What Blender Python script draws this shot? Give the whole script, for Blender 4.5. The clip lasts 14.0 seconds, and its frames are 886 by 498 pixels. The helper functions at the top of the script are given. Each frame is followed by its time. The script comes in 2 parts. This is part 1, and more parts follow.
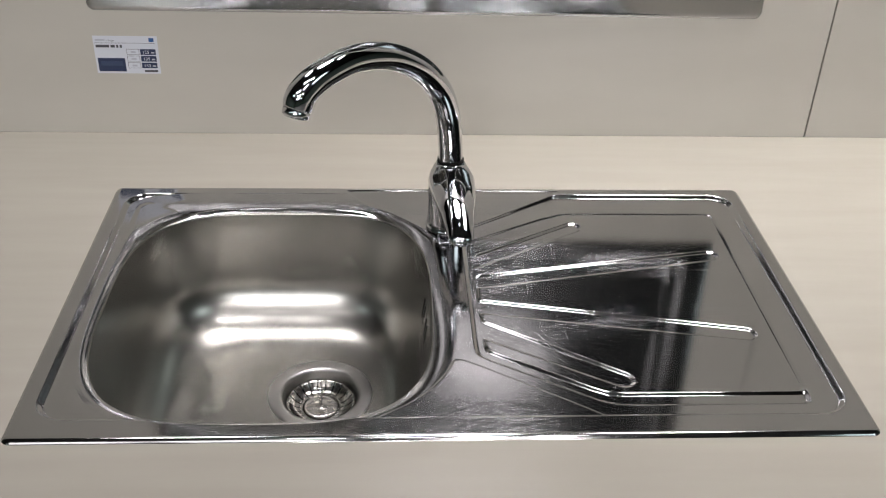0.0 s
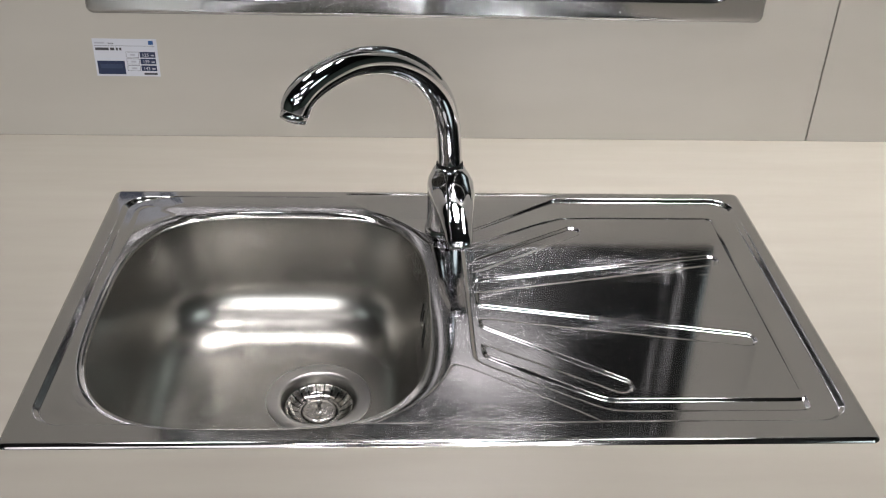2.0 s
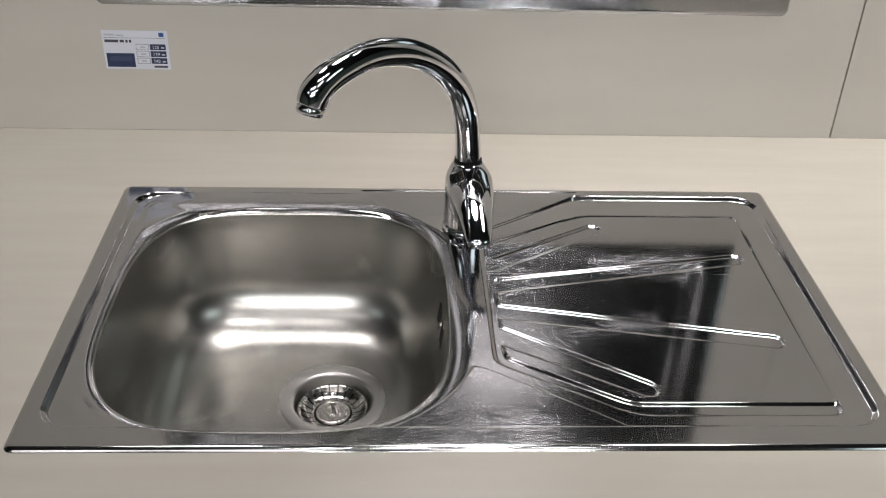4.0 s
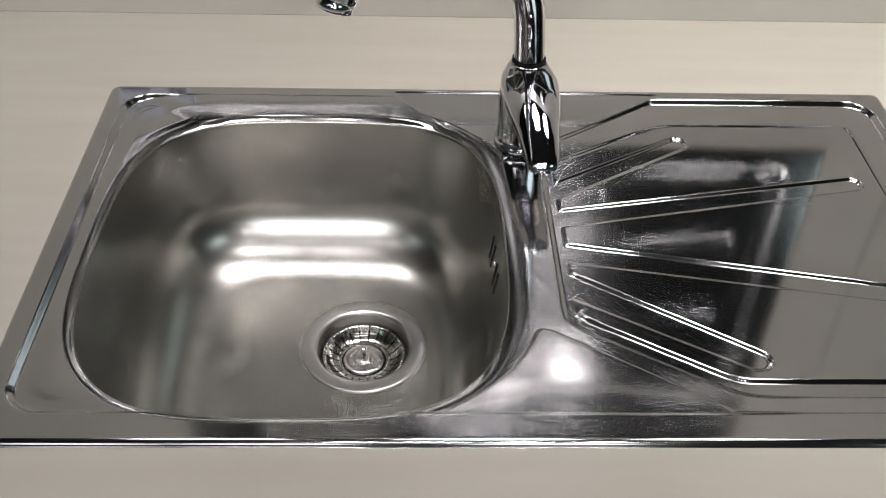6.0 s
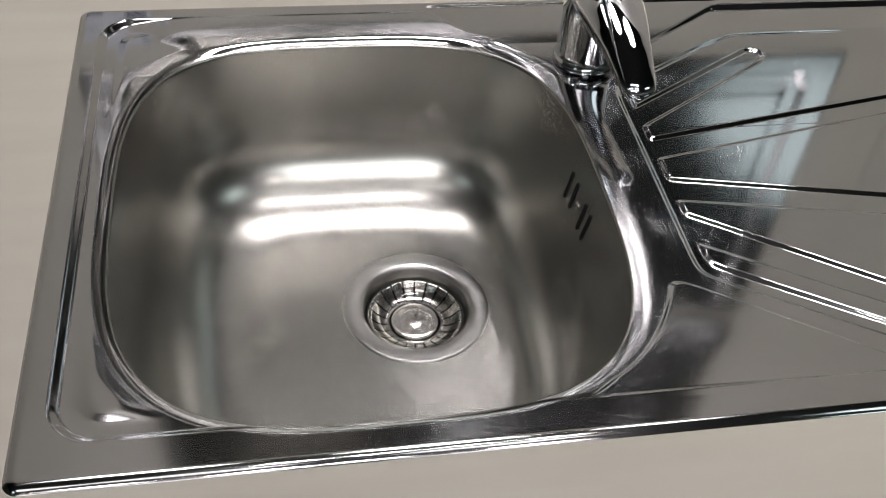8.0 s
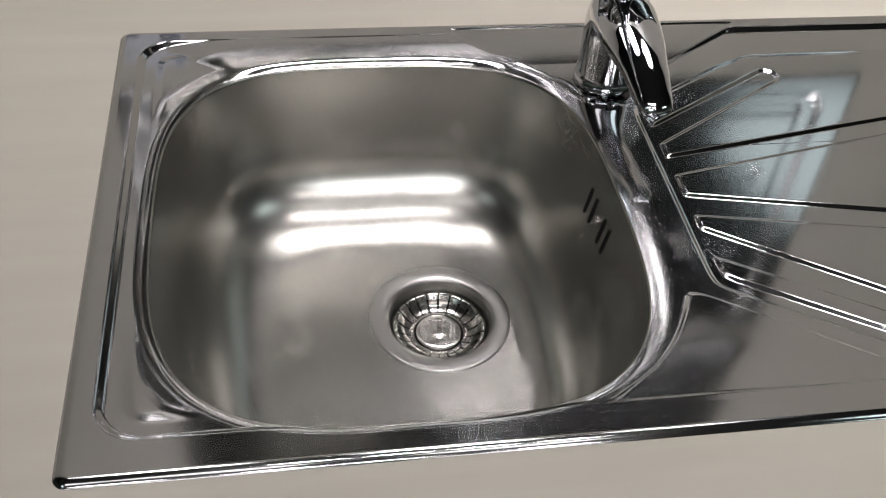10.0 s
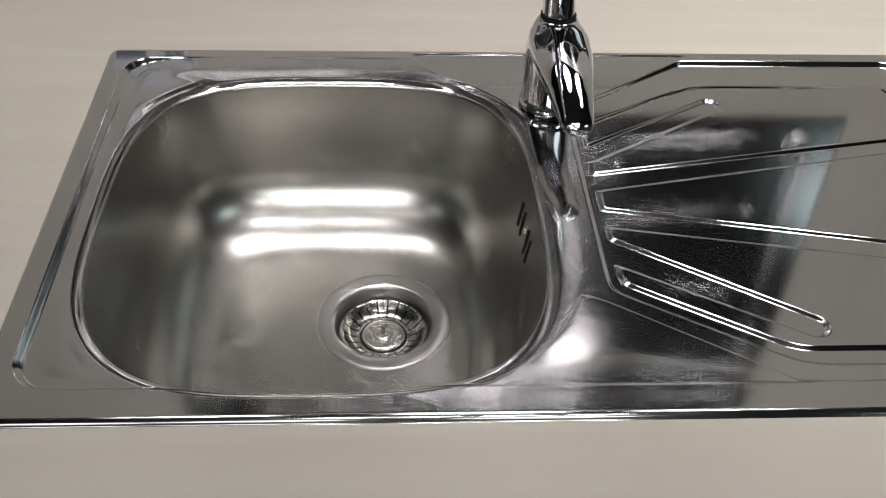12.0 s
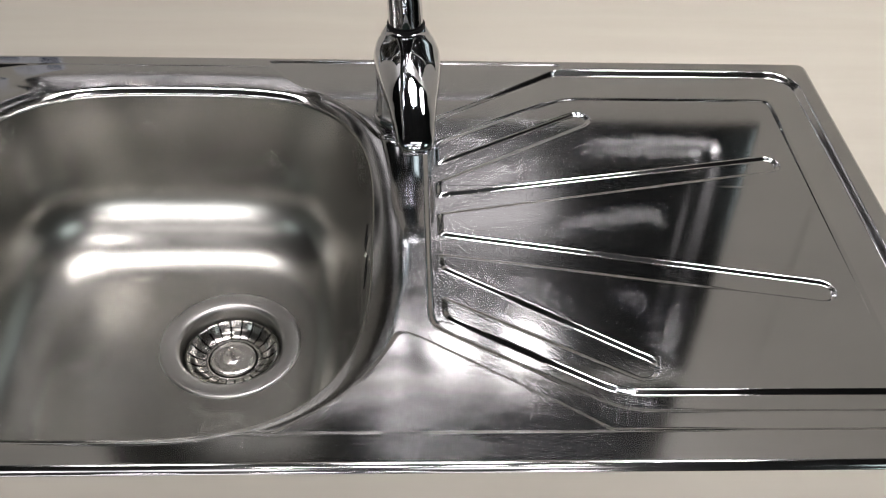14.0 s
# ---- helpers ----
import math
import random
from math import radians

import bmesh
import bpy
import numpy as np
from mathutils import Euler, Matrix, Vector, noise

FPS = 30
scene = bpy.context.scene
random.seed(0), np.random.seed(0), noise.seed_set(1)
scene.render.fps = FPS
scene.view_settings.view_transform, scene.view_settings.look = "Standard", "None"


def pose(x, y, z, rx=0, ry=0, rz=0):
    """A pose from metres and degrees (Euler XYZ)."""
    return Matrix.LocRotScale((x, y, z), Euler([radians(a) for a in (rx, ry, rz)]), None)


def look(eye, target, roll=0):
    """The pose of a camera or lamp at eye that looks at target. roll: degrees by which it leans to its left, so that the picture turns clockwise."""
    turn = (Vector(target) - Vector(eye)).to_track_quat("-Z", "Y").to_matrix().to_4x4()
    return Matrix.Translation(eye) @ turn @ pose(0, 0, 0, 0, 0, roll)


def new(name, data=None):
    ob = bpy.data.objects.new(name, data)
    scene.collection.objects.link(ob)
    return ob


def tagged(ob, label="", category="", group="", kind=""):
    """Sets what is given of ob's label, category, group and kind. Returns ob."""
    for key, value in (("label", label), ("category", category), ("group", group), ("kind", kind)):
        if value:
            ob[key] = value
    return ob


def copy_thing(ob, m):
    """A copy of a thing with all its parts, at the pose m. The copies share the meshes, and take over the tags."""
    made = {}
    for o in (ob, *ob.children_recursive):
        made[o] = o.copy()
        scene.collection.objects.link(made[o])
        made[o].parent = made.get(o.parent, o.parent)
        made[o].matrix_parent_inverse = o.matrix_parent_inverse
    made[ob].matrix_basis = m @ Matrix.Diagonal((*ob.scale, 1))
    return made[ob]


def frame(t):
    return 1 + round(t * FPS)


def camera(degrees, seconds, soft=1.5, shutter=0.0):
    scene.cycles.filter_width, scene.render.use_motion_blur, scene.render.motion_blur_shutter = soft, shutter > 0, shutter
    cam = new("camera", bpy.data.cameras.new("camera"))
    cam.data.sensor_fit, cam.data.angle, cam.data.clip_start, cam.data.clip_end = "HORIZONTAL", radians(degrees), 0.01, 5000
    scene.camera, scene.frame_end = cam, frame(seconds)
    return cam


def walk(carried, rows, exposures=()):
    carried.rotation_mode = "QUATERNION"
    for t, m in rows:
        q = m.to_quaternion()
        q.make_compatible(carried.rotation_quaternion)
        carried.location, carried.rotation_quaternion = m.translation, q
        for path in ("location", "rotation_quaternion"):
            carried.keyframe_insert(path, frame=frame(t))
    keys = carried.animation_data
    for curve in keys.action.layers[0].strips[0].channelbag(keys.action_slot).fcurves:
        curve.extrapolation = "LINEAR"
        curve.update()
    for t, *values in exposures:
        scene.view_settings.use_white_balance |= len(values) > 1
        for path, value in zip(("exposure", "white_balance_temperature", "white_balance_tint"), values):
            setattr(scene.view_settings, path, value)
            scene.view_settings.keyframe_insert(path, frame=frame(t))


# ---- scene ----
cam = camera(47.85, 14.0, soft=1.1)
PATH = [
    (0, (0.366, -0.715, 1.576), (0.48, 0.969, 0.503), 2.1),
    (0.5, (0.371, -0.712, 1.578), (0.489, 0.972, 0.507), 2.2),
    (1, (0.374, -0.708, 1.578), (0.481, 0.978, 0.507), 2.1),
    (1.5, (0.369, -0.709, 1.578), (0.479, 0.976, 0.505), 2.2),
    (2, (0.372, -0.71, 1.578), (0.479, 0.975, 0.506), 2.1),
    (4.5, (0.344, -0.663, 1.546), (0.441, 1.017, 0.466), 2.2),
    (5, (0.315, -0.631, 1.53), (0.444, 0.995, 0.373), 2.5),
    (5.5, (0.302, -0.557, 1.52), (0.424, 1.003, 0.274), 2.3),
    (6, (0.333, -0.466, 1.495), (0.395, 1.051, 0.192), 1.9),
    (6.5, (0.343, -0.413, 1.474), (0.326, 1.063, 0.125), 1.6),
    (7, (0.281, -0.372, 1.456), (0.348, 1.071, 0.073), 1.8),
    (7.5, (0.215, -0.339, 1.429), (0.44, 1.059, 0.017), 5.0),
    (8, (0.165, -0.325, 1.414), (0.484, 1.048, -0.004), 5.7),
    (8.5, (0.146, -0.326, 1.42), (0.465, 1.047, 0.002), 5.0),
    (11, (0.183, -0.391, 1.438), (0.403, 1.061, 0.08), 4.6),
    (11.5, (0.235, -0.417, 1.443), (0.386, 1.06, 0.103), 3.4),
    (12, (0.286, -0.438, 1.443), (0.399, 1.064, 0.127), 2.6),
    (12.5, (0.355, -0.448, 1.445), (0.414, 1.072, 0.146), 1.5),
    (13, (0.392, -0.436, 1.449), (0.441, 1.083, 0.148), 1.7),
    (13.5, (0.386, -0.392, 1.443), (0.506, 1.096, 0.112), 2.9),
    (14, (0.437, -0.38, 1.443), (0.535, 1.096, 0.098), 2.7),
]
walk(cam, [(t, look(eye, target, roll)) for t, eye, target, roll in PATH])

# ---- light: dark exhibition hall with rows of ceiling spots and an added wash ----
world = bpy.data.worlds.new("hall_air")
world.use_nodes = True
world.node_tree.nodes["Background"].inputs[0].default_value = (0.8, 0.85, 1.0, 1)
world.node_tree.nodes["Background"].inputs[1].default_value = 0.01
scene.world = world


def spot(x, y, z, size, watts, colour=(1.0, 0.955, 0.965), beam=180):
    lamp = bpy.data.lights.new("spot_or_added_wash", "AREA")
    lamp.shape, lamp.size, lamp.energy, lamp.color = "DISK", size, watts * 1.1, colour
    lamp.spread = radians(beam)
    new("spot_or_added_wash", lamp).matrix_world = pose(x, y, z)


for sx in (0.15, 0.40, 0.65, 0.90):
    spot(sx, -0.65, 3.0, 0.13, 2.9)
# lamps added without a real source: narrow beams that brighten the worktop's back
for sx, watts in ((-0.25, 1.3), (0.55, 2.6), (1.25, 4.0)):
    spot(sx, 0.56, 3.0, 0.42, watts, beam=54)
for sx in (-0.75, -0.15, 0.8):
    spot(sx, -1.45, 3.0, 0.60, 2.4)
for sx, watts in ((-0.6, 5), (0.05, 9), (0.45, 5), (1.15, 9)):
    spot(sx, -2.8, 3.0, 0.28, watts)
for sx in (-0.7, -0.1, 0.3):
    spot(sx, -3.8, 3.0, 0.32, 25)
# cool hall lighting further off
spot(-2.4, -2.3, 3.3, 0.8, 5.0, (0.84, 0.98, 1.0))
spot(2.85, -1.75, 3.3, 1.3, 11.0, (0.84, 0.98, 1.0))
for sx in (-1.5, -0.8, -0.1, 0.6, 1.3):
    spot(sx, -5.6, 3.1, 0.36, 26, (0.93, 0.98, 1.0))


# ---- materials ----
def material(name):
    m = bpy.data.materials.new(name)
    m.use_nodes = True
    return m, m.node_tree.nodes, m.node_tree.links, m.node_tree.nodes["Principled BSDF"]


def plain(name, colour, rough=0.5, metal=0.0):
    m, n, l, b = material(name)
    b.inputs["Base Color"].default_value = (*colour, 1)
    b.inputs["Roughness"].default_value = rough
    b.inputs["Metallic"].default_value = metal
    return m


def steel(name, colour, rough, spread, stretch, grain):
    """Brushed stainless steel: fine stretched grain in relief, broad uneven polish."""
    m, n, l, b = material(name)
    b.inputs["Metallic"].default_value = 1.0
    co = n.new("ShaderNodeTexCoord")
    mp = n.new("ShaderNodeMapping")
    mp.inputs["Scale"].default_value = stretch
    l.new(co.outputs["Object"], mp.inputs[0])
    fine = n.new("ShaderNodeTexNoise")
    fine.inputs["Scale"].default_value = 40
    fine.inputs["Detail"].default_value = 3
    l.new(mp.outputs[0], fine.inputs[0])
    broad = n.new("ShaderNodeTexNoise")
    broad.inputs["Scale"].default_value = 14
    broad.inputs["Detail"].default_value = 4
    l.new(co.outputs["Object"], broad.inputs[0])
    mix = n.new("ShaderNodeMath")
    mix.operation = "MULTIPLY"
    l.new(fine.outputs[0], mix.inputs[0])
    l.new(broad.outputs[0], mix.inputs[1])
    rg = n.new("ShaderNodeMapRange")
    rg.inputs["From Min"].default_value, rg.inputs["From Max"].default_value = 0.1, 0.45
    rg.inputs["To Min"].default_value, rg.inputs["To Max"].default_value = rough, rough + spread
    l.new(mix.outputs[0], rg.inputs[0])
    l.new(rg.outputs[0], b.inputs["Roughness"])
    cr = n.new("ShaderNodeMixRGB")
    cr.inputs[1].default_value = (*[c * 0.94 for c in colour], 1)
    cr.inputs[2].default_value = (*colour, 1)
    l.new(broad.outputs[0], cr.inputs[0])
    l.new(cr.outputs[0], b.inputs["Base Color"])
    if grain:
        bump = n.new("ShaderNodeBump")
        bump.inputs["Strength"].default_value = grain
        bump.inputs["Distance"].default_value = 0.0002
        l.new(fine.outputs[0], bump.inputs["Height"])
        l.new(bump.outputs[0], b.inputs["Normal"])
    return m


def board(name, light, dark, rough, stretch, gloss=0.5):
    """Matt laminate with a faint cloudy grain along its length and small smudges."""
    m, n, l, b = material(name)
    co = n.new("ShaderNodeTexCoord")
    mp = n.new("ShaderNodeMapping")
    mp.inputs["Scale"].default_value = stretch
    l.new(co.outputs["Object"], mp.inputs[0])
    cloud = n.new("ShaderNodeTexNoise")
    cloud.inputs["Scale"].default_value = 5
    cloud.inputs["Detail"].default_value = 6
    l.new(mp.outputs[0], cloud.inputs[0])
    smudge = n.new("ShaderNodeTexNoise")
    smudge.inputs["Scale"].default_value = 9
    smudge.inputs["Detail"].default_value = 5
    l.new(co.outputs["Object"], smudge.inputs[0])
    ramp = n.new("ShaderNodeMapRange")
    ramp.inputs["From Min"].default_value, ramp.inputs["From Max"].default_value = 0.3, 0.7
    l.new(cloud.outputs[0], ramp.inputs[0])
    cr = n.new("ShaderNodeMixRGB")
    cr.inputs[1].default_value, cr.inputs[2].default_value = (*dark, 1), (*light, 1)
    l.new(ramp.outputs[0], cr.inputs[0])
    l.new(cr.outputs[0], b.inputs["Base Color"])
    rg = n.new("ShaderNodeMapRange")
    rg.inputs["To Min"].default_value, rg.inputs["To Max"].default_value = rough - 0.03, rough + 0.05
    l.new(smudge.outputs[0], rg.inputs[0])
    l.new(rg.outputs[0], b.inputs["Roughness"])
    b.inputs["Specular IOR Level"].default_value = gloss
    bump = n.new("ShaderNodeBump")
    bump.inputs["Strength"].default_value, bump.inputs["Distance"].default_value = 0.03, 0.0004
    l.new(smudge.outputs[0], bump.inputs["Height"])
    l.new(bump.outputs[0], b.inputs["Normal"])
    return m


STEEL = steel("pressed_steel", (0.485, 0.479, 0.482), 0.095, 0.02, (1, 60, 60), 0.0)
SHEET = steel("display_sink_steel", (0.40, 0.40, 0.402), 0.115, 0.01, (1, 60, 60), 0.0)
MIRROR = steel("polished_drainer_steel", (0.45, 0.445, 0.447), 0.080, 0.012, (1, 60, 60), 0.0)
SATIN = steel("satin_bowl_steel", (0.375, 0.366, 0.343), 0.265, 0.010, (60, 60, 9), 0.0)
RING = steel("drain_steel", (0.37, 0.365, 0.352), 0.30, 0.03, (60, 60, 60), 0.0)
CAPPED = steel("strainer_cap_steel", (0.50, 0.485, 0.46), 0.24, 0.03, (60, 60, 60), 0.0)
BRIGHT = steel("basket_steel", (0.44, 0.425, 0.40), 0.18, 0.03, (60, 60, 60), 0.004)
CHROME = plain("chrome", (0.64, 0.645, 0.67), 0.03, 1.0)
# near-black: painted shade inside openings, and the tap's dark seam
GAP = plain("seam_and_hollow_shade", (0.008, 0.008, 0.008), 0.9)
GAP.node_tree.nodes["Principled BSDF"].inputs["Specular IOR Level"].default_value = 0.1
WORKTOP = board("beige_laminate", (0.405, 0.378, 0.330), (0.376, 0.349, 0.302), 0.20, (0.7, 6, 6), 0.75)
PANEL = board("greige_wall_panel", (0.52, 0.495, 0.44), (0.49, 0.465, 0.412), 0.40, (0.8, 4, 3))
CARD = plain("white_card", (0.64, 0.66, 0.72), 0.35)
NAVY = plain("navy_print", (0.012, 0.025, 0.075), 0.4)
BLUE = plain("blue_print", (0.02, 0.09, 0.26), 0.4)
INK = plain("grey_ink", (0.06, 0.06, 0.07), 0.5)
PALE = plain("pale_ink", (0.45, 0.46, 0.52), 0.5)
CABINET = board("cabinet_front", (0.40, 0.37, 0.31), (0.35, 0.32, 0.27), 0.45, (1, 1, 4))
FLOOR = board("hall_floor", (0.13, 0.125, 0.115), (0.10, 0.095, 0.09), 0.45, (1, 1, 1))
HALL = board("unseen_wall", (0.055, 0.080, 0.060), (0.035, 0.052, 0.04), 0.6, (1, 1, 1))
DARK = board("hall_ceiling", (0.030, 0.030, 0.032), (0.018, 0.018, 0.020), 0.8, (1, 1, 1))


# ---- builders ----
def part(name, bm, mat, parent=None, label="", smooth=False):
    me = bpy.data.meshes.new(name)
    bm.to_mesh(me)
    bm.free()
    return link(name, me, mat, parent, label, smooth)


def link(name, me, mat, parent=None, label="", smooth=False):
    if not me.materials:
        me.materials.append(mat)
    if smooth:
        me.polygons.foreach_set("use_smooth", [True] * len(me.polygons))
    ob = new(name, me)
    ob.parent = parent
    return tagged(ob, label) if label else ob


def add_box(bm, lo, hi, bevel=0.0):
    r = bmesh.ops.create_cube(bm, size=1)
    size = [h - a for a, h in zip(lo, hi)]
    mid = [(h + a) / 2 for a, h in zip(lo, hi)]
    bmesh.ops.transform(bm, matrix=Matrix.Translation(mid) @ Matrix.Diagonal((*size, 1)), verts=r["verts"])
    if bevel:
        edges = list({e for v in r["verts"] for e in v.link_edges})
        bmesh.ops.bevel(bm, geom=edges, offset=bevel, segments=2, affect="EDGES")


def box(name, lo, hi, mat, parent=None, label="", bevel=0.0):
    bm = bmesh.new()
    add_box(bm, lo, hi, bevel)
    return part(name, bm, mat, parent, label)


def slab_with_hole(bm, lo, hi, hlo, hhi, to3):
    """A slab in the plane (u, v) with a rectangular hole; to3(u, v, w) places it, w = 0 front, 1 back."""
    outer = [(lo[0], lo[1]), (hi[0], lo[1]), (hi[0], hi[1]), (lo[0], hi[1])]
    inner = [(hlo[0], hlo[1]), (hhi[0], hlo[1]), (hhi[0], hhi[1]), (hlo[0], hhi[1])]
    v = [[[bm.verts.new(to3(u, w, s)) for u, w in ring] for ring in (outer, inner)] for s in (0, 1)]
    for i in range(4):
        j = (i + 1) % 4
        for s in (0, 1):
            bm.faces.new((v[s][0][i], v[s][0][j], v[s][1][j], v[s][1][i]))
        for ring in (0, 1):
            bm.faces.new((v[0][ring][i], v[0][ring][j], v[1][ring][j], v[1][ring][i]))
    bmesh.ops.recalc_face_normals(bm, faces=bm.faces)


def lathe(bm, profile, n=64, centre=(0, 0, 0), keep=None):
    rings = [[bm.verts.new((centre[0] + r * math.cos(k * math.tau / n), centre[1] + r * math.sin(k * math.tau / n), centre[2] + z)) for k in range(n)] for r, z in profile]
    for i in range(len(rings) - 1):
        for k in range(n):
            if keep is None or keep(i, k):
                bm.faces.new((rings[i][k], rings[i][(k + 1) % n], rings[i + 1][(k + 1) % n], rings[i + 1][k]))
    return rings


def spline(points, n):
    """Catmull-Rom through points."""
    p = [Vector(q) for q in points]
    p = [p[0] * 2 - p[1]] + p + [p[-1] * 2 - p[-2]]
    out = []
    for k in range(n + 1):
        s = k / n * (len(p) - 3)
        i = min(int(s), len(p) - 4)
        t = s - i
        a, b, c, d = p[i:i + 4]
        out.append(0.5 * (2 * b + (c - a) * t + (2 * a - 5 * b + 4 * c - d) * t * t + (3 * b - a - 3 * c + d) * t ** 3))
    return out


def tube(bm, path, radii, side, n=28, cap=True, square=None):
    """Sweeps a circle (or an ellipse: radii as pairs across side and the other way) along a path."""
    rings = []
    for i, p in enumerate(path):
        d = (path[min(i + 1, len(path) - 1)] - path[max(i - 1, 0)]).normalized()
        s = (side - d * side.dot(d)).normalized()
        o = d.cross(s)
        ra, rb = radii[i] if isinstance(radii[i], tuple) else (radii[i], radii[i])
        q = 2 / (square[i] if square else 2)
        ring = []
        for k in range(n):
            c, w = math.cos(k * math.tau / n), math.sin(k * math.tau / n)
            ring.append(bm.verts.new(p + s * (ra * math.copysign(abs(c) ** q, c)) + o * (rb * math.copysign(abs(w) ** q, w))))
        rings.append(ring)
    for a, b in zip(rings, rings[1:]):
        for k in range(n):
            bm.faces.new((a[k], a[(k + 1) % n], b[(k + 1) % n], b[k]))
    if cap:
        bm.faces.new(rings[0][::-1])
        bm.faces.new(rings[-1])
    bmesh.ops.recalc_face_normals(bm, faces=bm.faces)


# ---- the pressed steel sink ----
BOWL = (0.2315, 0.236, 0.1885, 0.2055, 3.3)   # centre, half sizes, roundness
DRAIN = (0.2825, 0.2665)
LIP = -0.0072
DEPTH = 0.1654


def smax(*ds, k=0.003):
    top = np.maximum.reduce(ds)
    return top + k * np.log(sum(np.exp((d - top) / k) for d in ds))


def step(d, w):
    """1 inside (d < 0), 0 outside, over a soft ramp of width w that lies inside."""
    t = np.clip(-d / w, 0, 1)
    r = 0.28
    k = 1 / (1 - r)
    return np.where(t < r, k * t * t / (2 * r), np.where(t > 1 - r, 1 - k * (1 - t) ** 2 / (2 * r), k * (t - r / 2)))


def side_of(x, y, p, q):
    """Signed distance to the line p-q, negative on its left."""
    dx, dy = q[0] - p[0], q[1] - p[1]
    return ((x - p[0]) * dy - (y - p[1]) * dx) / math.hypot(dx, dy)


def polygon(x, y, pts, k=0.003):
    return smax(*[side_of(x, y, p, q) for p, q in zip(pts, pts[1:] + pts[:1])], k=k)


def round_rect(x, y, x0, x1, y0, y1, r):
    qx = np.abs(x - (x0 + x1) / 2) - (x1 - x0) / 2 + r
    qy = np.abs(y - (y0 + y1) / 2) - (y1 - y0) / 2 + r
    return np.hypot(np.maximum(qx, 0), np.maximum(qy, 0)) + np.minimum(np.maximum(qx, qy), 0) - r


def bowl_distance(x, y):
    cx, cy, a, b, p = BOWL
    u, v = np.abs(x - cx) / a + 1e-9, np.abs(y - cy) / b + 1e-9
    g = (u ** p + v ** p) ** (1 / p)
    gx = g ** (1 - p) * u ** (p - 1) / a
    gy = g ** (1 - p) * v ** (p - 1) / b
    n = np.hypot(gx, gy) + 1e-9
    return (g - 1) / n, np.sign(x - cx) * gx / n, np.sign(y - cy) * gy / n


def groove(x, y, p, q, w0, w1):
    dx, dy = q[0] - p[0], q[1] - p[1]
    t = np.clip(((x - p[0]) * dx + (y - p[1]) * dy) / (dx * dx + dy * dy), 0, 1)
    return np.hypot(x - p[0] - t * dx, y - p[1] - t * dy) - (w0 + (w1 - w0) * t)


def drainer(xs, y):
    """Signed distance to the whole drainer, channel included."""
    return polygon(xs, y, [(0.462, 0.132), (0.598, 0.049), (0.809, 0.049), (0.809, 0.439), (0.599, 0.439), (0.462, 0.360)], 0.004)


def plateau(xs, y):
    """Signed distance to the raised drainer field, with its drain grooves cut out."""
    plate = polygon(xs, y, [(0.473, 0.141), (0.596, 0.066), (0.809, 0.066), (0.809, 0.439), (0.599, 0.439), (0.473, 0.364)], 0.003)
    cuts = (groove(xs, y, (0.46, 0.309), (0.611, 0.401), 0.009, 0.0075),
            groove(xs, y, (0.46, 0.272), (0.776, 0.333), 0.010, 0.0070),
            groove(xs, y, (0.46, 0.227), (0.774, 0.170), 0.010, 0.0080),
            groove(xs, y, (0.46, 0.189), (0.617, 0.0915), 0.012, 0.0085))
    for c in cuts:
        plate = smax(plate, -c, k=0.0012)
    return plate


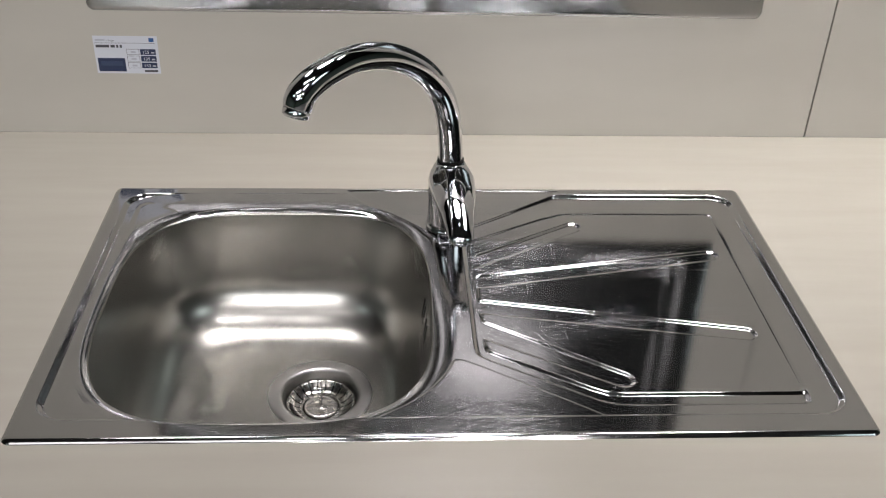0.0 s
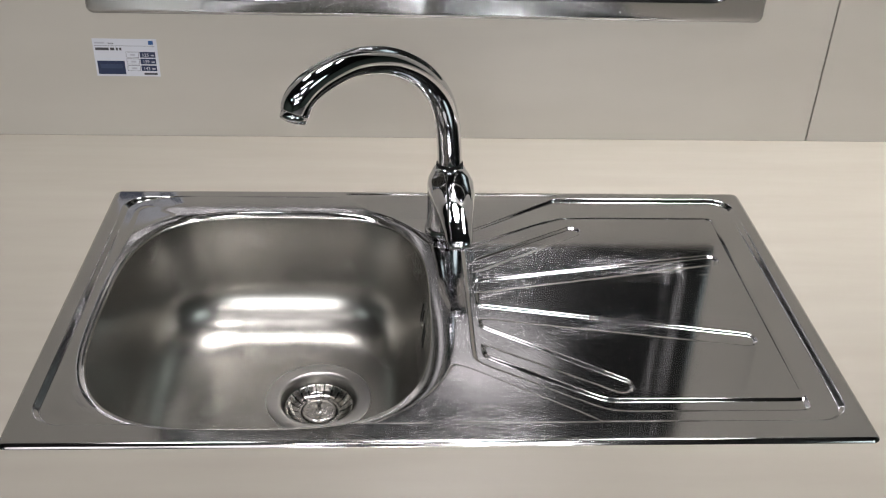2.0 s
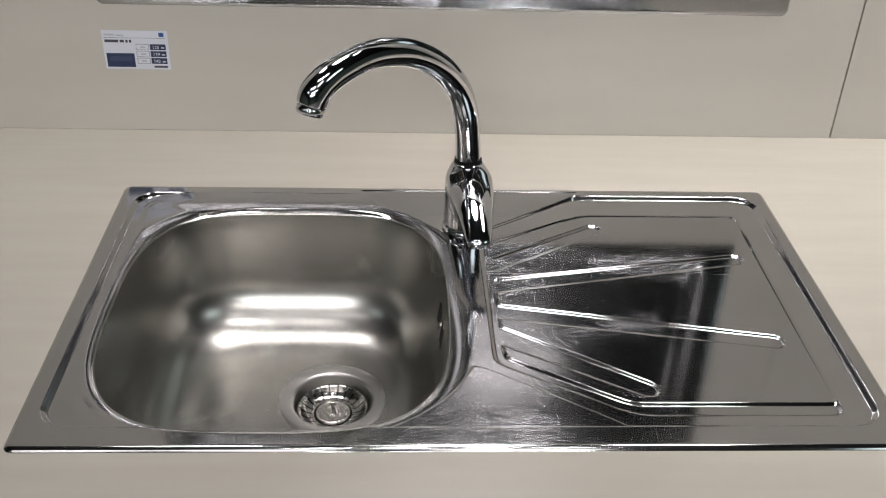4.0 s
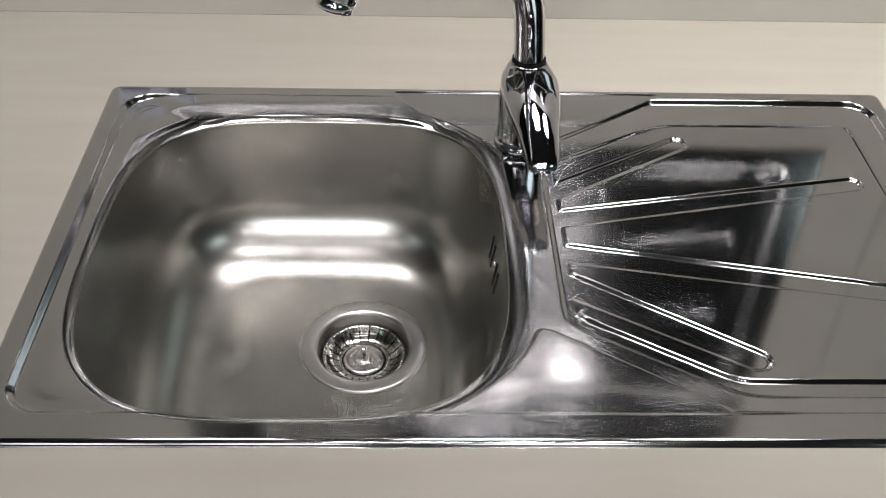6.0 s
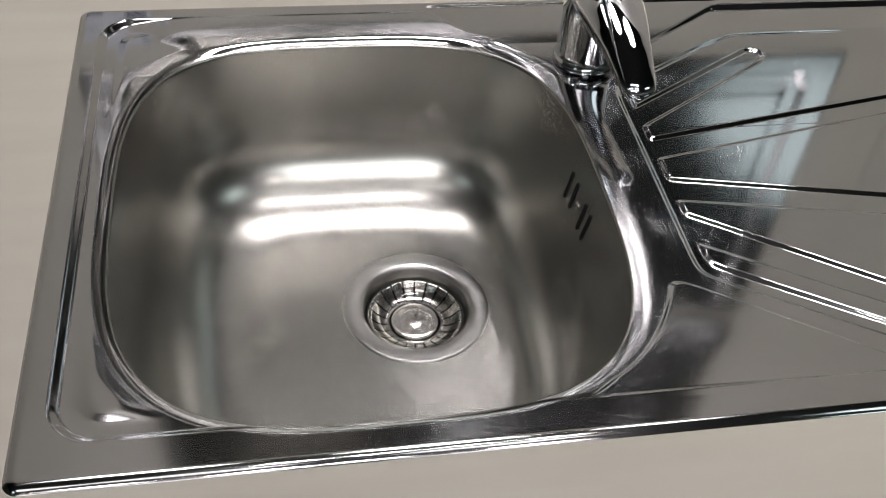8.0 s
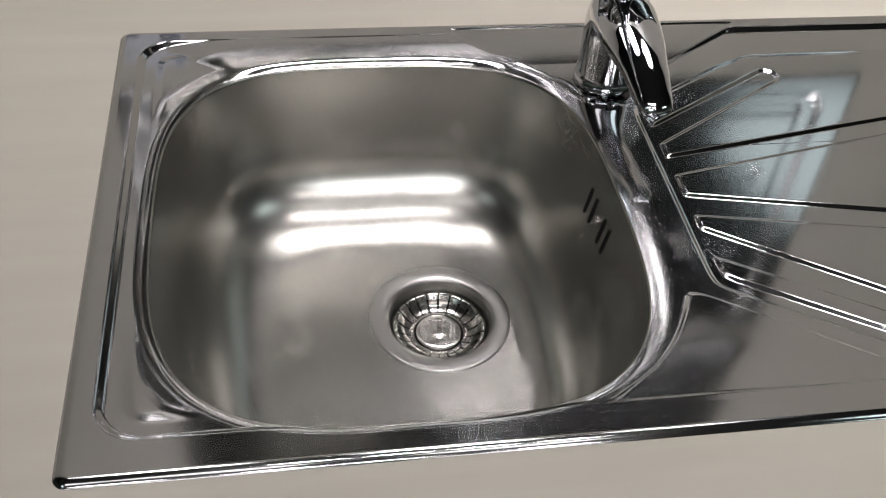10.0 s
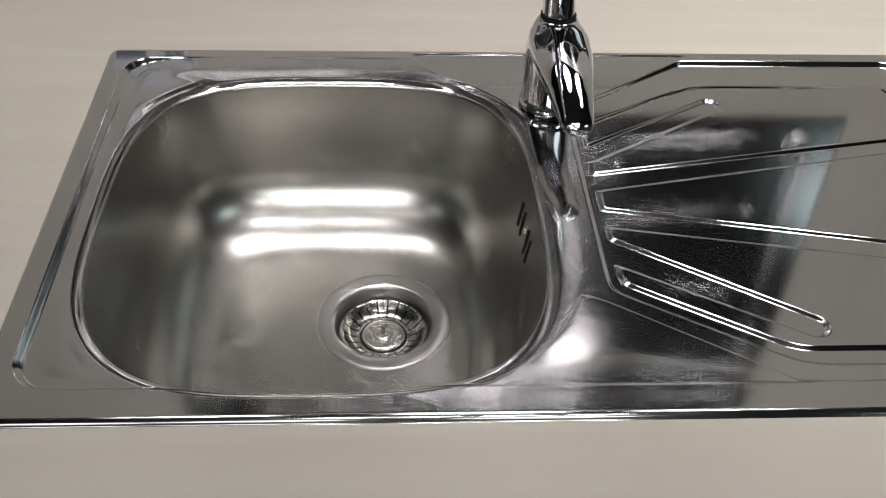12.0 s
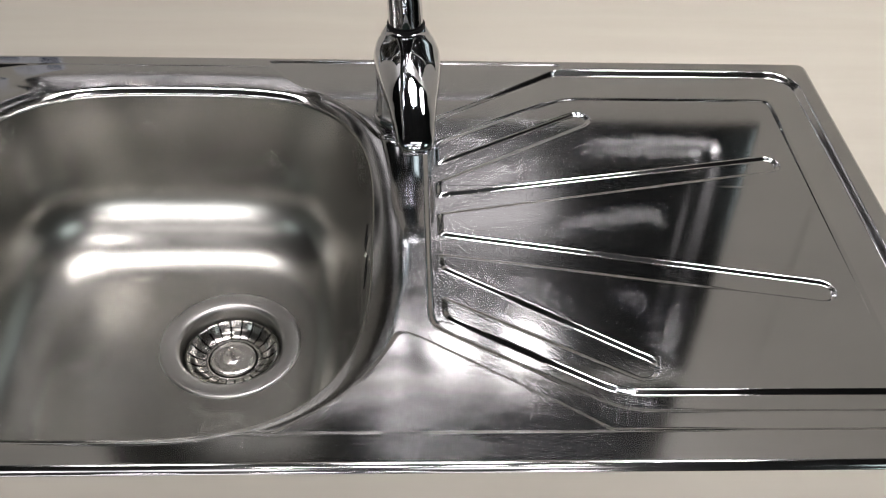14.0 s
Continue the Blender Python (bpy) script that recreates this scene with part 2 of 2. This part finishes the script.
def deck_height(x, y, wide):
    """Height of the pressed top over the worktop, minus the rim's."""
    xs = np.where(x > 0.5, 0.5 + (x - 0.5) * 0.36 / (wide - 0.5), x)
    d, gx, gy = bowl_distance(x, y)
    recess = round_rect(xs, y, 0.0185, 0.843 if wide < 0.9 else 0.829, 0.029, 0.482, 0.032)
    h = -0.0046 * step(recess, 0.0075)
    # corner pads beside the bowl, inside the channel that follows the rim
    pad = smax(round_rect(xs, y, 0.0335, 0.80, 0.0435, 0.4675, 0.022), 0.008 - d, xs - 0.20, k=0.004)
    h = h + (0.0012 - 0.02 * np.clip(0.024 - d, 0, 0.024)) * step(pad, 0.011)
    reach = 0.010 + 0.012 * np.clip((y - 0.045) / 0.065, 0, 1)
    tri_front = smax(0.24 - xs, side_of(xs, y, (0.590, 0.035), (0.478, 0.108)), 0.020 - y, reach - d, k=0.007)
    tri_back = smax(side_of(xs, y, (0.475, 0.395), (0.573, 0.460)), y - 0.492, 0.011 - d, side_of(xs, y, (0.318, 0.475), (0.358, 0.432)), k=0.004)
    over = np.clip((gy - 0.90) / 0.085, 0, 1)
    over = over * over * (3 - 2 * over)
    # behind the bowl the recess turns into one ramp from the rim down to the bowl's edge
    rise = np.clip((gy - 0.72) / 0.26, 0, 1)
    ramp = 0.0036 * -np.clip(1 - d / 0.041, 0, 1) ** 1.25 - 0.005 * (1 - rise * rise * (3 - 2 * rise))
    behind = y > 0.3
    h = np.where(behind, smax(h, ramp, k=0.0003), h * (1 - over))
    for tri, level in ((tri_front, -0.0015 * step(recess, 0.003) + 0.010 * np.clip(-tri_front - 0.004, 0, 0.05)), (tri_back, -0.0007 - 0.045 * np.clip(0.478 - y, 0, 0.05))):
        s = step(tri, 0.0042)
        h = h * (1 - s) + level * s
    outer = drainer(xs, y)
    plate = plateau(xs, y)
    h = h - 0.0026 * step(outer, 0.0055) + 0.0021 * step(plate, 0.0050)
    t = np.clip(d / (0.010 + np.where(behind, -0.003, 0.026) * over + 0.020 * np.clip(gx, 0, 1) ** 4), 0, 1)
    lip = (1 - t) ** 2
    h = h * (1 - lip) + LIP * lip
    e = np.clip(-round_rect(x, y, 0, wide, 0, 0.5, 0.010) / 0.0075, 0, 1)
    return h - 0.0036 * (1 - e) ** 2.3


def deck_mesh(wide, cell, metals):
    nx, ny = round(wide / cell), round(0.5 / cell)
    x, y = np.meshgrid(np.linspace(0, wide, nx + 1), np.linspace(0, 0.5, ny + 1), indexing="ij")
    # bring the corners onto the rounded outline and the inner vertices onto the bowl's edge
    for cx in (0.010, wide - 0.010):
        for cy in (0.010, 0.490):
            mask = ((x - cx) * (1 if cx > 0.5 else -1) > 0) & ((y - cy) * (1 if cy > 0.25 else -1) > 0)
            r = np.hypot(x - cx, y - cy)
            far = mask & (r > 0.010)
            x[far] = cx + (x[far] - cx) * 0.010 / r[far]
            y[far] = cy + (y[far] - cy) * 0.010 / r[far]
    d, gx, gy = bowl_distance(x, y)
    keep = (np.maximum.reduce([d[:-1, :-1], d[1:, :-1], d[:-1, 1:], d[1:, 1:]]) > 0)
    for _ in range(3):
        d, gx, gy = bowl_distance(x, y)
        inside = d < 0
        near = inside & (d > -cell * 3)
        x[near] -= (d * gx)[near]
        y[near] -= (d * gy)[near]
    z = deck_height(x, y, wide)
    index = np.arange((nx + 1) * (ny + 1)).reshape(nx + 1, ny + 1)
    quads = np.stack([index[:-1, :-1], index[1:, :-1], index[1:, 1:], index[:-1, 1:]], -1)[keep]
    used, quads = np.unique(quads, return_inverse=True)
    quads = quads.reshape(-1, 4)
    pts = np.stack([x, y, z], -1).reshape(-1, 3)[used]
    # normals from the shape itself, so that reflections run clean
    s = 0.0004
    px, py = pts[:, 0], pts[:, 1]
    nrm = np.stack([-(deck_height(px + s, py, wide) - deck_height(px - s, py, wide)) / (2 * s),
                    -(deck_height(px, py + s, wide) - deck_height(px, py - s, wide)) / (2 * s), np.ones(len(px))], -1)
    nrm /= np.linalg.norm(nrm, axis=1)[:, None]
    me = bpy.data.meshes.new("deck")
    me.from_pydata(pts.tolist(), [], quads.tolist())
    me.polygons.foreach_set("use_smooth", [True] * len(me.polygons))
    me.normals_split_custom_set_from_vertices(nrm.tolist())
    mid = pts[quads].mean(axis=1)
    mx = np.where(mid[:, 0] > 0.5, 0.5 + (mid[:, 0] - 0.5) * 0.36 / (wide - 0.5), mid[:, 0])
    polished = drainer(mx, mid[:, 1]) < 0
    for metal in metals:
        me.materials.append(metal)
    me.polygons.foreach_set("material_index", polished.astype(np.int32))
    return me


def bowl_ring(inset, n, ease=0.0):
    cx, cy, a, b, p = BOWL
    out = []
    for k in range(n):
        c, s = math.cos(k * math.tau / n), math.sin(k * math.tau / n)
        r = (abs(c) ** p + abs(s) ** p) ** (-1 / p)
        out.append((cx + 0.008 * ease + (a - inset - 0.064 * ease) * r * c, cy + (b - inset - 0.078 * ease) * r * s))
    return out


WALL_DRAFT = 0.010
FILLET = 0.080


def wall_inset(depth):
    """How far the bowl's wall has drawn in at that depth under the lip."""
    return 0.0018 + WALL_DRAFT * depth / (DEPTH - FILLET)


def bowl_mesh(n=160):
    rows = []
    for k in range(7):
        a = radians(25 + 65 * k / 6)
        rows.append((0.0018 * (math.sin(a) - math.sin(radians(25))) / (1 - math.sin(radians(25))), -0.0032 * (math.cos(radians(25)) - math.cos(a)) / math.cos(radians(25))))
    for k in range(1, 11):
        dep = 0.0032 + (DEPTH - FILLET - 0.0032) * k / 10
        rows.append((wall_inset(dep), -dep))
    i0 = rows[-1][0]
    for k in range(1, 17):
        a = radians(88 * k / 16)
        rows.append((i0, -(DEPTH - FILLET) - FILLET * 0.985 * math.sin(a) / math.sin(radians(88)), (1 - math.cos(a)) / (1 - math.cos(radians(88)))))
    verts = [(x, y, LIP + row[1]) for row in rows for x, y in bowl_ring(row[0], n, *row[2:])]
    last = bowl_ring(rows[-1][0], n, 1.0)
    zl = LIP + rows[-1][1]
    m = 14
    for k in range(1, m + 1):
        t = k / m
        for j, (x, y) in enumerate(last):
            a = math.atan2(y - BOWL[1], x - BOWL[0])
            ex, ey = DRAIN[0] + 0.0640 * math.cos(a), DRAIN[1] + 0.0640 * math.sin(a)
            verts.append((x + (ex - x) * t, y + (ey - y) * t, zl + (LIP - DEPTH - zl) * (1 - (1 - t) ** 2)))
    rings = len(verts) // n
    faces = [(i * n + k, i * n + (k + 1) % n, (i + 1) * n + (k + 1) % n, (i + 1) * n + k) for i in range(rings - 1) for k in range(n)]
    me = bpy.data.meshes.new("bowl")
    me.from_pydata(verts, [], faces)
    return me


def wall_x(y, z):
    """Place of the bowl's right wall at y and height z (in the sink's own measure)."""
    cx, cy, a, b, p = BOWL
    i = wall_inset(LIP - z)
    return cx + (a - i) * (1 - (abs(y - cy) / (b - i)) ** p) ** (1 / p)


def kitchen_sink(wide, cell, metals):
    sink = new("kitchen_sink")
    link("deck", deck_mesh(wide, cell, metals), metals[0], sink, "polished pressed steel top")
    link("bowl", bowl_mesh(), SATIN, sink, "satin brushed steel bowl", True)
    floor_z = LIP - DEPTH
    bm = bmesh.new()
    lathe(bm, [(0.0668, -0.0006), (0.0663, 0.0007), (0.0640, 0.0013), (0.0525, 0.0006), (0.0490, -0.0006), (0.0476, -0.0035), (0.0465, -0.012), (0.0462, -0.0155), (0.0452, -0.0165), (0.0442, -0.018), (0.0410, -0.05)], 96, (*DRAIN, floor_z))
    flange = part("drain_flange", bm, RING, sink, "round steel drain flange", True)
    # flat near-black disc stands for the shade down the outlet
    bm = bmesh.new()
    lathe(bm, [(0.0410, -0.05), (0.0005, -0.05)], 48, (*DRAIN, floor_z))
    part("drain_outlet", bm, GAP, flange, "drain outlet closed by a disc in painted shade")
    # slots aren't cut: their inner shade is a near-black plug on the wall
    for y0, y1 in ((0.286, 0.2875), (0.2715, 0.2735), (0.2455, 0.2475), (0.232, 0.2345)):
        bm = bmesh.new()
        front, back = [], []
        for k in range(16):
            a = k * math.tau / 16
            v = (0.0125 if math.sin(a) > 0 else -0.0125) + 0.0022 * math.sin(a)
            t = (v + 0.0147) / 0.0294
            yy = y1 + (y0 - y1) * t + 0.0022 * math.cos(a)
            zz = -0.052 + v
            xx = wall_x(yy, zz)
            front.append(bm.verts.new((xx - 0.0008, yy, zz)))
            back.append(bm.verts.new((xx + 0.004, yy, zz)))
        bm.faces.new(front)
        for k in range(16):
            bm.faces.new((front[k], front[(k + 1) % 16], back[(k + 1) % 16], back[k]))
        part("overflow_slot", bm, GAP, sink, "slanted overflow slot, its inner shade a near-black plug")
    bm = bmesh.new()
    bmesh.ops.create_uvsphere(bm, u_segments=16, v_segments=10, radius=0.0045)
    bmesh.ops.transform(bm, matrix=Matrix.Translation((wall_x(0.260, -0.052), 0.260, -0.052)) @ Matrix.Diagonal((0.6, 1, 1, 1)), verts=bm.verts)
    part("overflow_screw", bm, BRIGHT, sink, "small bright screw", True)
    return sink


RIM = 0.9036
sink = tagged(kitchen_sink(0.86, 0.0008, (STEEL, MIRROR)), "stainless steel inset sink with bowl and ribbed drainer in worktop", "sink", "steel sinks")
sink.matrix_world = pose(0, 0, RIM)

hung = tagged(kitchen_sink(0.967, 0.0014, (SHEET, SHEET)), "wide stainless steel sink set upright into wall panel", "sink", "steel sinks")
hung.matrix_world = pose(-0.054, 0.6704, 1.090, 90, 0, 0)
copy_thing(hung, pose(-0.054, 0.6704, 1.612, 90, 0, 0))


# ---- strainer basket ----
def strainer():
    thing = tagged(new("sink_strainer"), "steel strainer basket with radial slots in the drain", "strainer")
    thing.matrix_world = pose(*DRAIN, RIM + LIP - DEPTH)
    bm = bmesh.new()
    n = 264
    prof = [(0.0405, -0.0150), (0.0400, -0.0135), (0.0378, -0.0132), (0.0360, -0.0150), (0.0335, -0.0185), (0.0300, -0.0215), (0.0260, -0.0235), (0.0235, -0.0240), (0.0215, -0.0235)]
    prof = [(r * 1.10, z + 0.0015) for r, z in prof]
    lathe(bm, prof, n, keep=lambda i, k: not (2 <= i <= 6 and k % 12 < 2))
    part("basket", bm, BRIGHT, thing, "slotted steel basket", True)
    # backing cone, its black painted as the shade seen through the slots
    bm = bmesh.new()
    lathe(bm, [(0.0395, -0.017), (0.030, -0.026), (0.018, -0.028)], 48)
    part("basket_shade_cone", bm, GAP, thing, "black cone for the shade under the slots")
    bm = bmesh.new()
    lathe(bm, [(0.0222, -0.0240), (0.0220, -0.0205), (0.0205, -0.0196), (0.0140, -0.0190), (0.0118, -0.0196), (0.0080, -0.0180), (0.0005, -0.0172)], 64)
    part("cap", bm, CAPPED, thing, "round steel cap", True)
    bm = bmesh.new()
    lathe(bm, [(0.0022, -0.018), (0.0021, -0.0085), (0.0036, -0.0075), (0.0038, -0.0045), (0.0025, -0.003), (0.0002, -0.0028)], 24)
    part("knob", bm, BRIGHT, thing, "small pull knob", True)


strainer()


# ---- tap ----
def mixer_tap():
    tap = tagged(new("mixer_tap"), "chrome single-lever mixer tap with swan-neck spout on sink rim", "tap")
    tap.matrix_world = pose(0.447, 0.400, RIM - 0.0012)
    bm = bmesh.new()
    lathe(bm, [(0.0005, 0), (0.0288, 0.0), (0.0292, 0.0012), (0.0292, 0.0035), (0.0284, 0.0048), (0.0276, 0.0056), (0.0272, 0.012), (0.0268, 0.025), (0.0270, 0.040), (0.0274, 0.052), (0.0270, 0.064), (0.0252, 0.076), (0.0218, 0.0865), (0.0185, 0.0920), (0.0168, 0.0945), (0.0005, 0.0945)], 64)
    part("column", bm, CHROME, tap, smooth=True)
    bm = bmesh.new()
    lathe(bm, [(0.0005, 0.0940), (0.0168, 0.0942), (0.0168, 0.0975), (0.0005, 0.0975)], 48)
    part("swivel_joint", bm, GAP, tap, "thin dark swivel seam")
    u = Vector((-0.7560, -0.6546, 0))
    pts = [(0.0, 0.0965), (0.003, 0.128), (0.009, 0.163), (0.023, 0.196), (0.050, 0.227), (0.084, 0.250), (0.117, 0.2625), (0.157, 0.268), (0.199, 0.2605), (0.2225, 0.2475), (0.2300, 0.2330)]
    path = spline([u * r + Vector((0, 0, z)) for r, z in pts], 72)
    side = Vector((0, 0, 1)).cross(u)
    rad = [0.0152 + 0.0015 * max(0, (k - 50) / 22) - 0.0010 * max(0, (k - 66) / 6) ** 2 for k in range(73)]
    bm = bmesh.new()
    tube(bm, path, rad, side, 40)
    spout = part("spout", bm, CHROME, tap, smooth=True)
    end = path[-1]
    d = (path[-1] - path[-3]).normalized()
    bm = bmesh.new()
    tube(bm, [end - d * 0.001, end + d * 0.0015, end + d * 0.002, end + d * 0.008, end + d * 0.009], [0.0140, 0.0140, 0.0146, 0.0146, 0.0128], side, 40)
    part("aerator", bm, CHROME, spout, "knurled chrome outlet ring", True)
    # the lever: a domed hood with a steep brow that draws out into a narrow drooping blade
    path = spline([(0, 0.014, 0.0745), (0, 0.0, 0.0755), (0.001, -0.020, 0.0730), (0.003, -0.045, 0.0680), (0.005, -0.070, 0.0615), (0.0068, -0.092, 0.0530), (0.0080, -0.109, 0.0455), (0.0084, -0.117, 0.0408)], 48)
    key = [(0, 0.012, 0.008), (0.05, 0.020, 0.014), (0.14, 0.0265, 0.0195), (0.26, 0.0295, 0.0205), (0.38, 0.0280, 0.0185), (0.50, 0.0245, 0.0150), (0.60, 0.0208, 0.0122), (0.72, 0.0178, 0.0100), (0.82, 0.0158, 0.0085), (0.90, 0.0134, 0.0070), (0.95, 0.0106, 0.0054), (0.985, 0.0064, 0.0032), (1.0, 0.0015, 0.0008)]
    rad = []
    for k in range(49):
        t = k / 48
        rad.append(tuple(float(np.interp(t, [q[0] for q in key], [q[c] for q in key])) for c in (1, 2)))
    bm = bmesh.new()
    tube(bm, path, rad, Vector((1, 0, 0)), 64, square=[2.0 + 0.3 * min(1, max(0, (k - 12) / 22)) for k in range(49)])
    part("lever", bm, CHROME, tap, "domed chrome lever with flat blade", True)


mixer_tap()


# ---- setting ----
bm = bmesh.new()
slab_with_hole(bm, (-1.6, -0.17), (2.4, 0.6735), (0.014, 0.014), (0.846, 0.486), lambda u, v, w: (u, v, 0.9 - 0.038 * w))
tagged(part("worktop", bm, WORKTOP), "pale beige laminate worktop with faint grain", "worktop", kind="structure")

bm = bmesh.new()
for lo, hi in (((-1.6, 0.9), (-0.030, 2.4)), ((0.890, 0.9), (1.0205, 2.4)), ((-0.030, 0.9), (0.890, 1.112)), ((-0.030, 1.568), (0.890, 1.634)), ((-0.030, 2.090), (0.890, 2.4))):
    add_box(bm, (lo[0], 0.674, lo[1]), (hi[0], 0.692, hi[1]))
tagged(part("wall_panel", bm, PANEL), "greige laminate wall panel behind the worktop", "wall panel", kind="structure")
tagged(box("wall_panel", (1.0232, 0.674, 0.9), (2.4, 0.692, 2.4), PANEL), "greige laminate wall panel beside the joint", "wall panel", kind="structure")
# unseen walls added around the hall, dark green to dim and tint steel reflections
tagged(box("wall_north", (-4.2, 0.96, 0), (4.8, 1.06, 3.4), HALL), "unseen dark green wall closing the hall", "wall", kind="structure")
tagged(box("wall_south", (-4.2, -9.6, 0), (4.8, -9.5, 3.4), HALL), "unseen dark green wall closing the hall", "wall", kind="structure")
tagged(box("wall_west", (-4.3, -9.6, 0), (-4.2, 1.06, 3.4), HALL), "unseen dark green wall closing the hall", "wall", kind="structure")
tagged(box("wall_east", (4.8, -9.6, 0), (4.9, 1.06, 3.4), HALL), "unseen dark green wall closing the hall", "wall", kind="structure")
tagged(box("floor", (-4.3, -9.6, -0.1), (4.9, 1.06, 0), FLOOR), "grey hall floor", "floor", kind="structure")
tagged(box("ceiling", (-4.3, -9.6, 3.4), (4.9, 1.06, 3.5), DARK), "dark hall ceiling", "ceiling", kind="structure")
for k in range(5):
    x0 = -1.6 + 0.8 * k
    unit = tagged(new("base_cabinet"), "greige base cabinet under the worktop", "cabinet", "base cabinets")
    unit.matrix_world = pose(x0, -0.13, 0)
    bm = bmesh.new()
    for lo, hi in (((0, 0.02, 0.1), (0.018, 0.8, 0.862)), ((0.782, 0.02, 0.1), (0.8, 0.8, 0.862)), ((0.018, 0.02, 0.1), (0.782, 0.8, 0.118)), ((0, 0.06, 0), (0.8, 0.08, 0.1))):
        add_box(bm, lo, hi)
    part("body", bm, CABINET, unit)
    box("door", (0.002, 0, 0.102), (0.798, 0.0185, 0.858), CABINET, unit, bevel=0.001)


# ---- price cards ----
def bar(name, x0, x1, y0, y1, mat, parent, z=0.0007, label=""):
    return box(name, (x0, y0, 0.0004), (x1, y1, z), mat, parent, label)


def words(text, x, y, size, mat, parent, z=0.0011):
    cu = bpy.data.curves.new("printed_words", "FONT")
    cu.body, cu.size, cu.extrude = text, size, 0.0001
    cu.materials.append(mat)
    ob = new("printed_words", cu)
    ob.parent, ob.location = parent, (x, y, z)


def price_card(m):
    """A card 91 x 57 mm with its origin at the lower left corner."""
    card = tagged(new("price_card"), "white and navy printed price card", "card", "price cards")
    card.matrix_world = m
    box("card", (0, 0, 0), (0.091, 0.057, 0.0005), CARD, card)
    bar("blue_square", 0.079, 0.086, 0.0485, 0.0545, BLUE, card)
    bar("rule", 0.002, 0.087, 0.0462, 0.0466, INK, card)
    bar("title_bar", 0.003, 0.017, 0.0495, 0.0520, PALE, card)
    words("- Inox", 0.019, 0.0490, 0.0046, INK, card)
    bar("name_bar", 0.003, 0.022, 0.0395, 0.0435, INK, card)
    bar("name_bar", 0.0240, 0.0300, 0.0395, 0.0435, INK, card)
    bar("name_bar", 0.0320, 0.0350, 0.0395, 0.0435, INK, card)
    bar("name_bar", 0.0370, 0.0400, 0.0395, 0.0435, INK, card)
    bar("navy_block", 0.003, 0.042, 0.003, 0.0235, NAVY, card, label="navy block")
    bar("block_mark", 0.007, 0.038, 0.0120, 0.0185, plain("navy_mark", (0.03, 0.05, 0.11), 0.4), card, 0.0009)
    for row, price in enumerate(("125", "139", "143")):
        y = 0.0290 - 0.0103 * row
        bar("code_frame", 0.0455, 0.0635, y, y + 0.0085, INK, card)
        bar("code_field", 0.0460, 0.0630, y + 0.0005, y + 0.0080, CARD, card, 0.0009)
        bar("code_bar", 0.0515, 0.0585, y + 0.0027, y + 0.0055, PALE, card, 0.0011)
        bar("price_field", 0.0650, 0.0870, y, y + 0.0085, NAVY, card)
        words(price, 0.0680, y + 0.0018, 0.0066, CARD, card)
        bar("currency_bar", 0.0805, 0.0850, y + 0.0022, y + 0.0045, PALE, card, 0.0009)
    bar("maker_bar", 0.0680, 0.0870, 0.0025, 0.0055, INK, card)
    return card


price_card(pose(-0.0535, 0.6738, 0.9955, 90, 0, 0))
price_card(pose(-0.004, -0.134, 0.9002, 0, 0, 0))
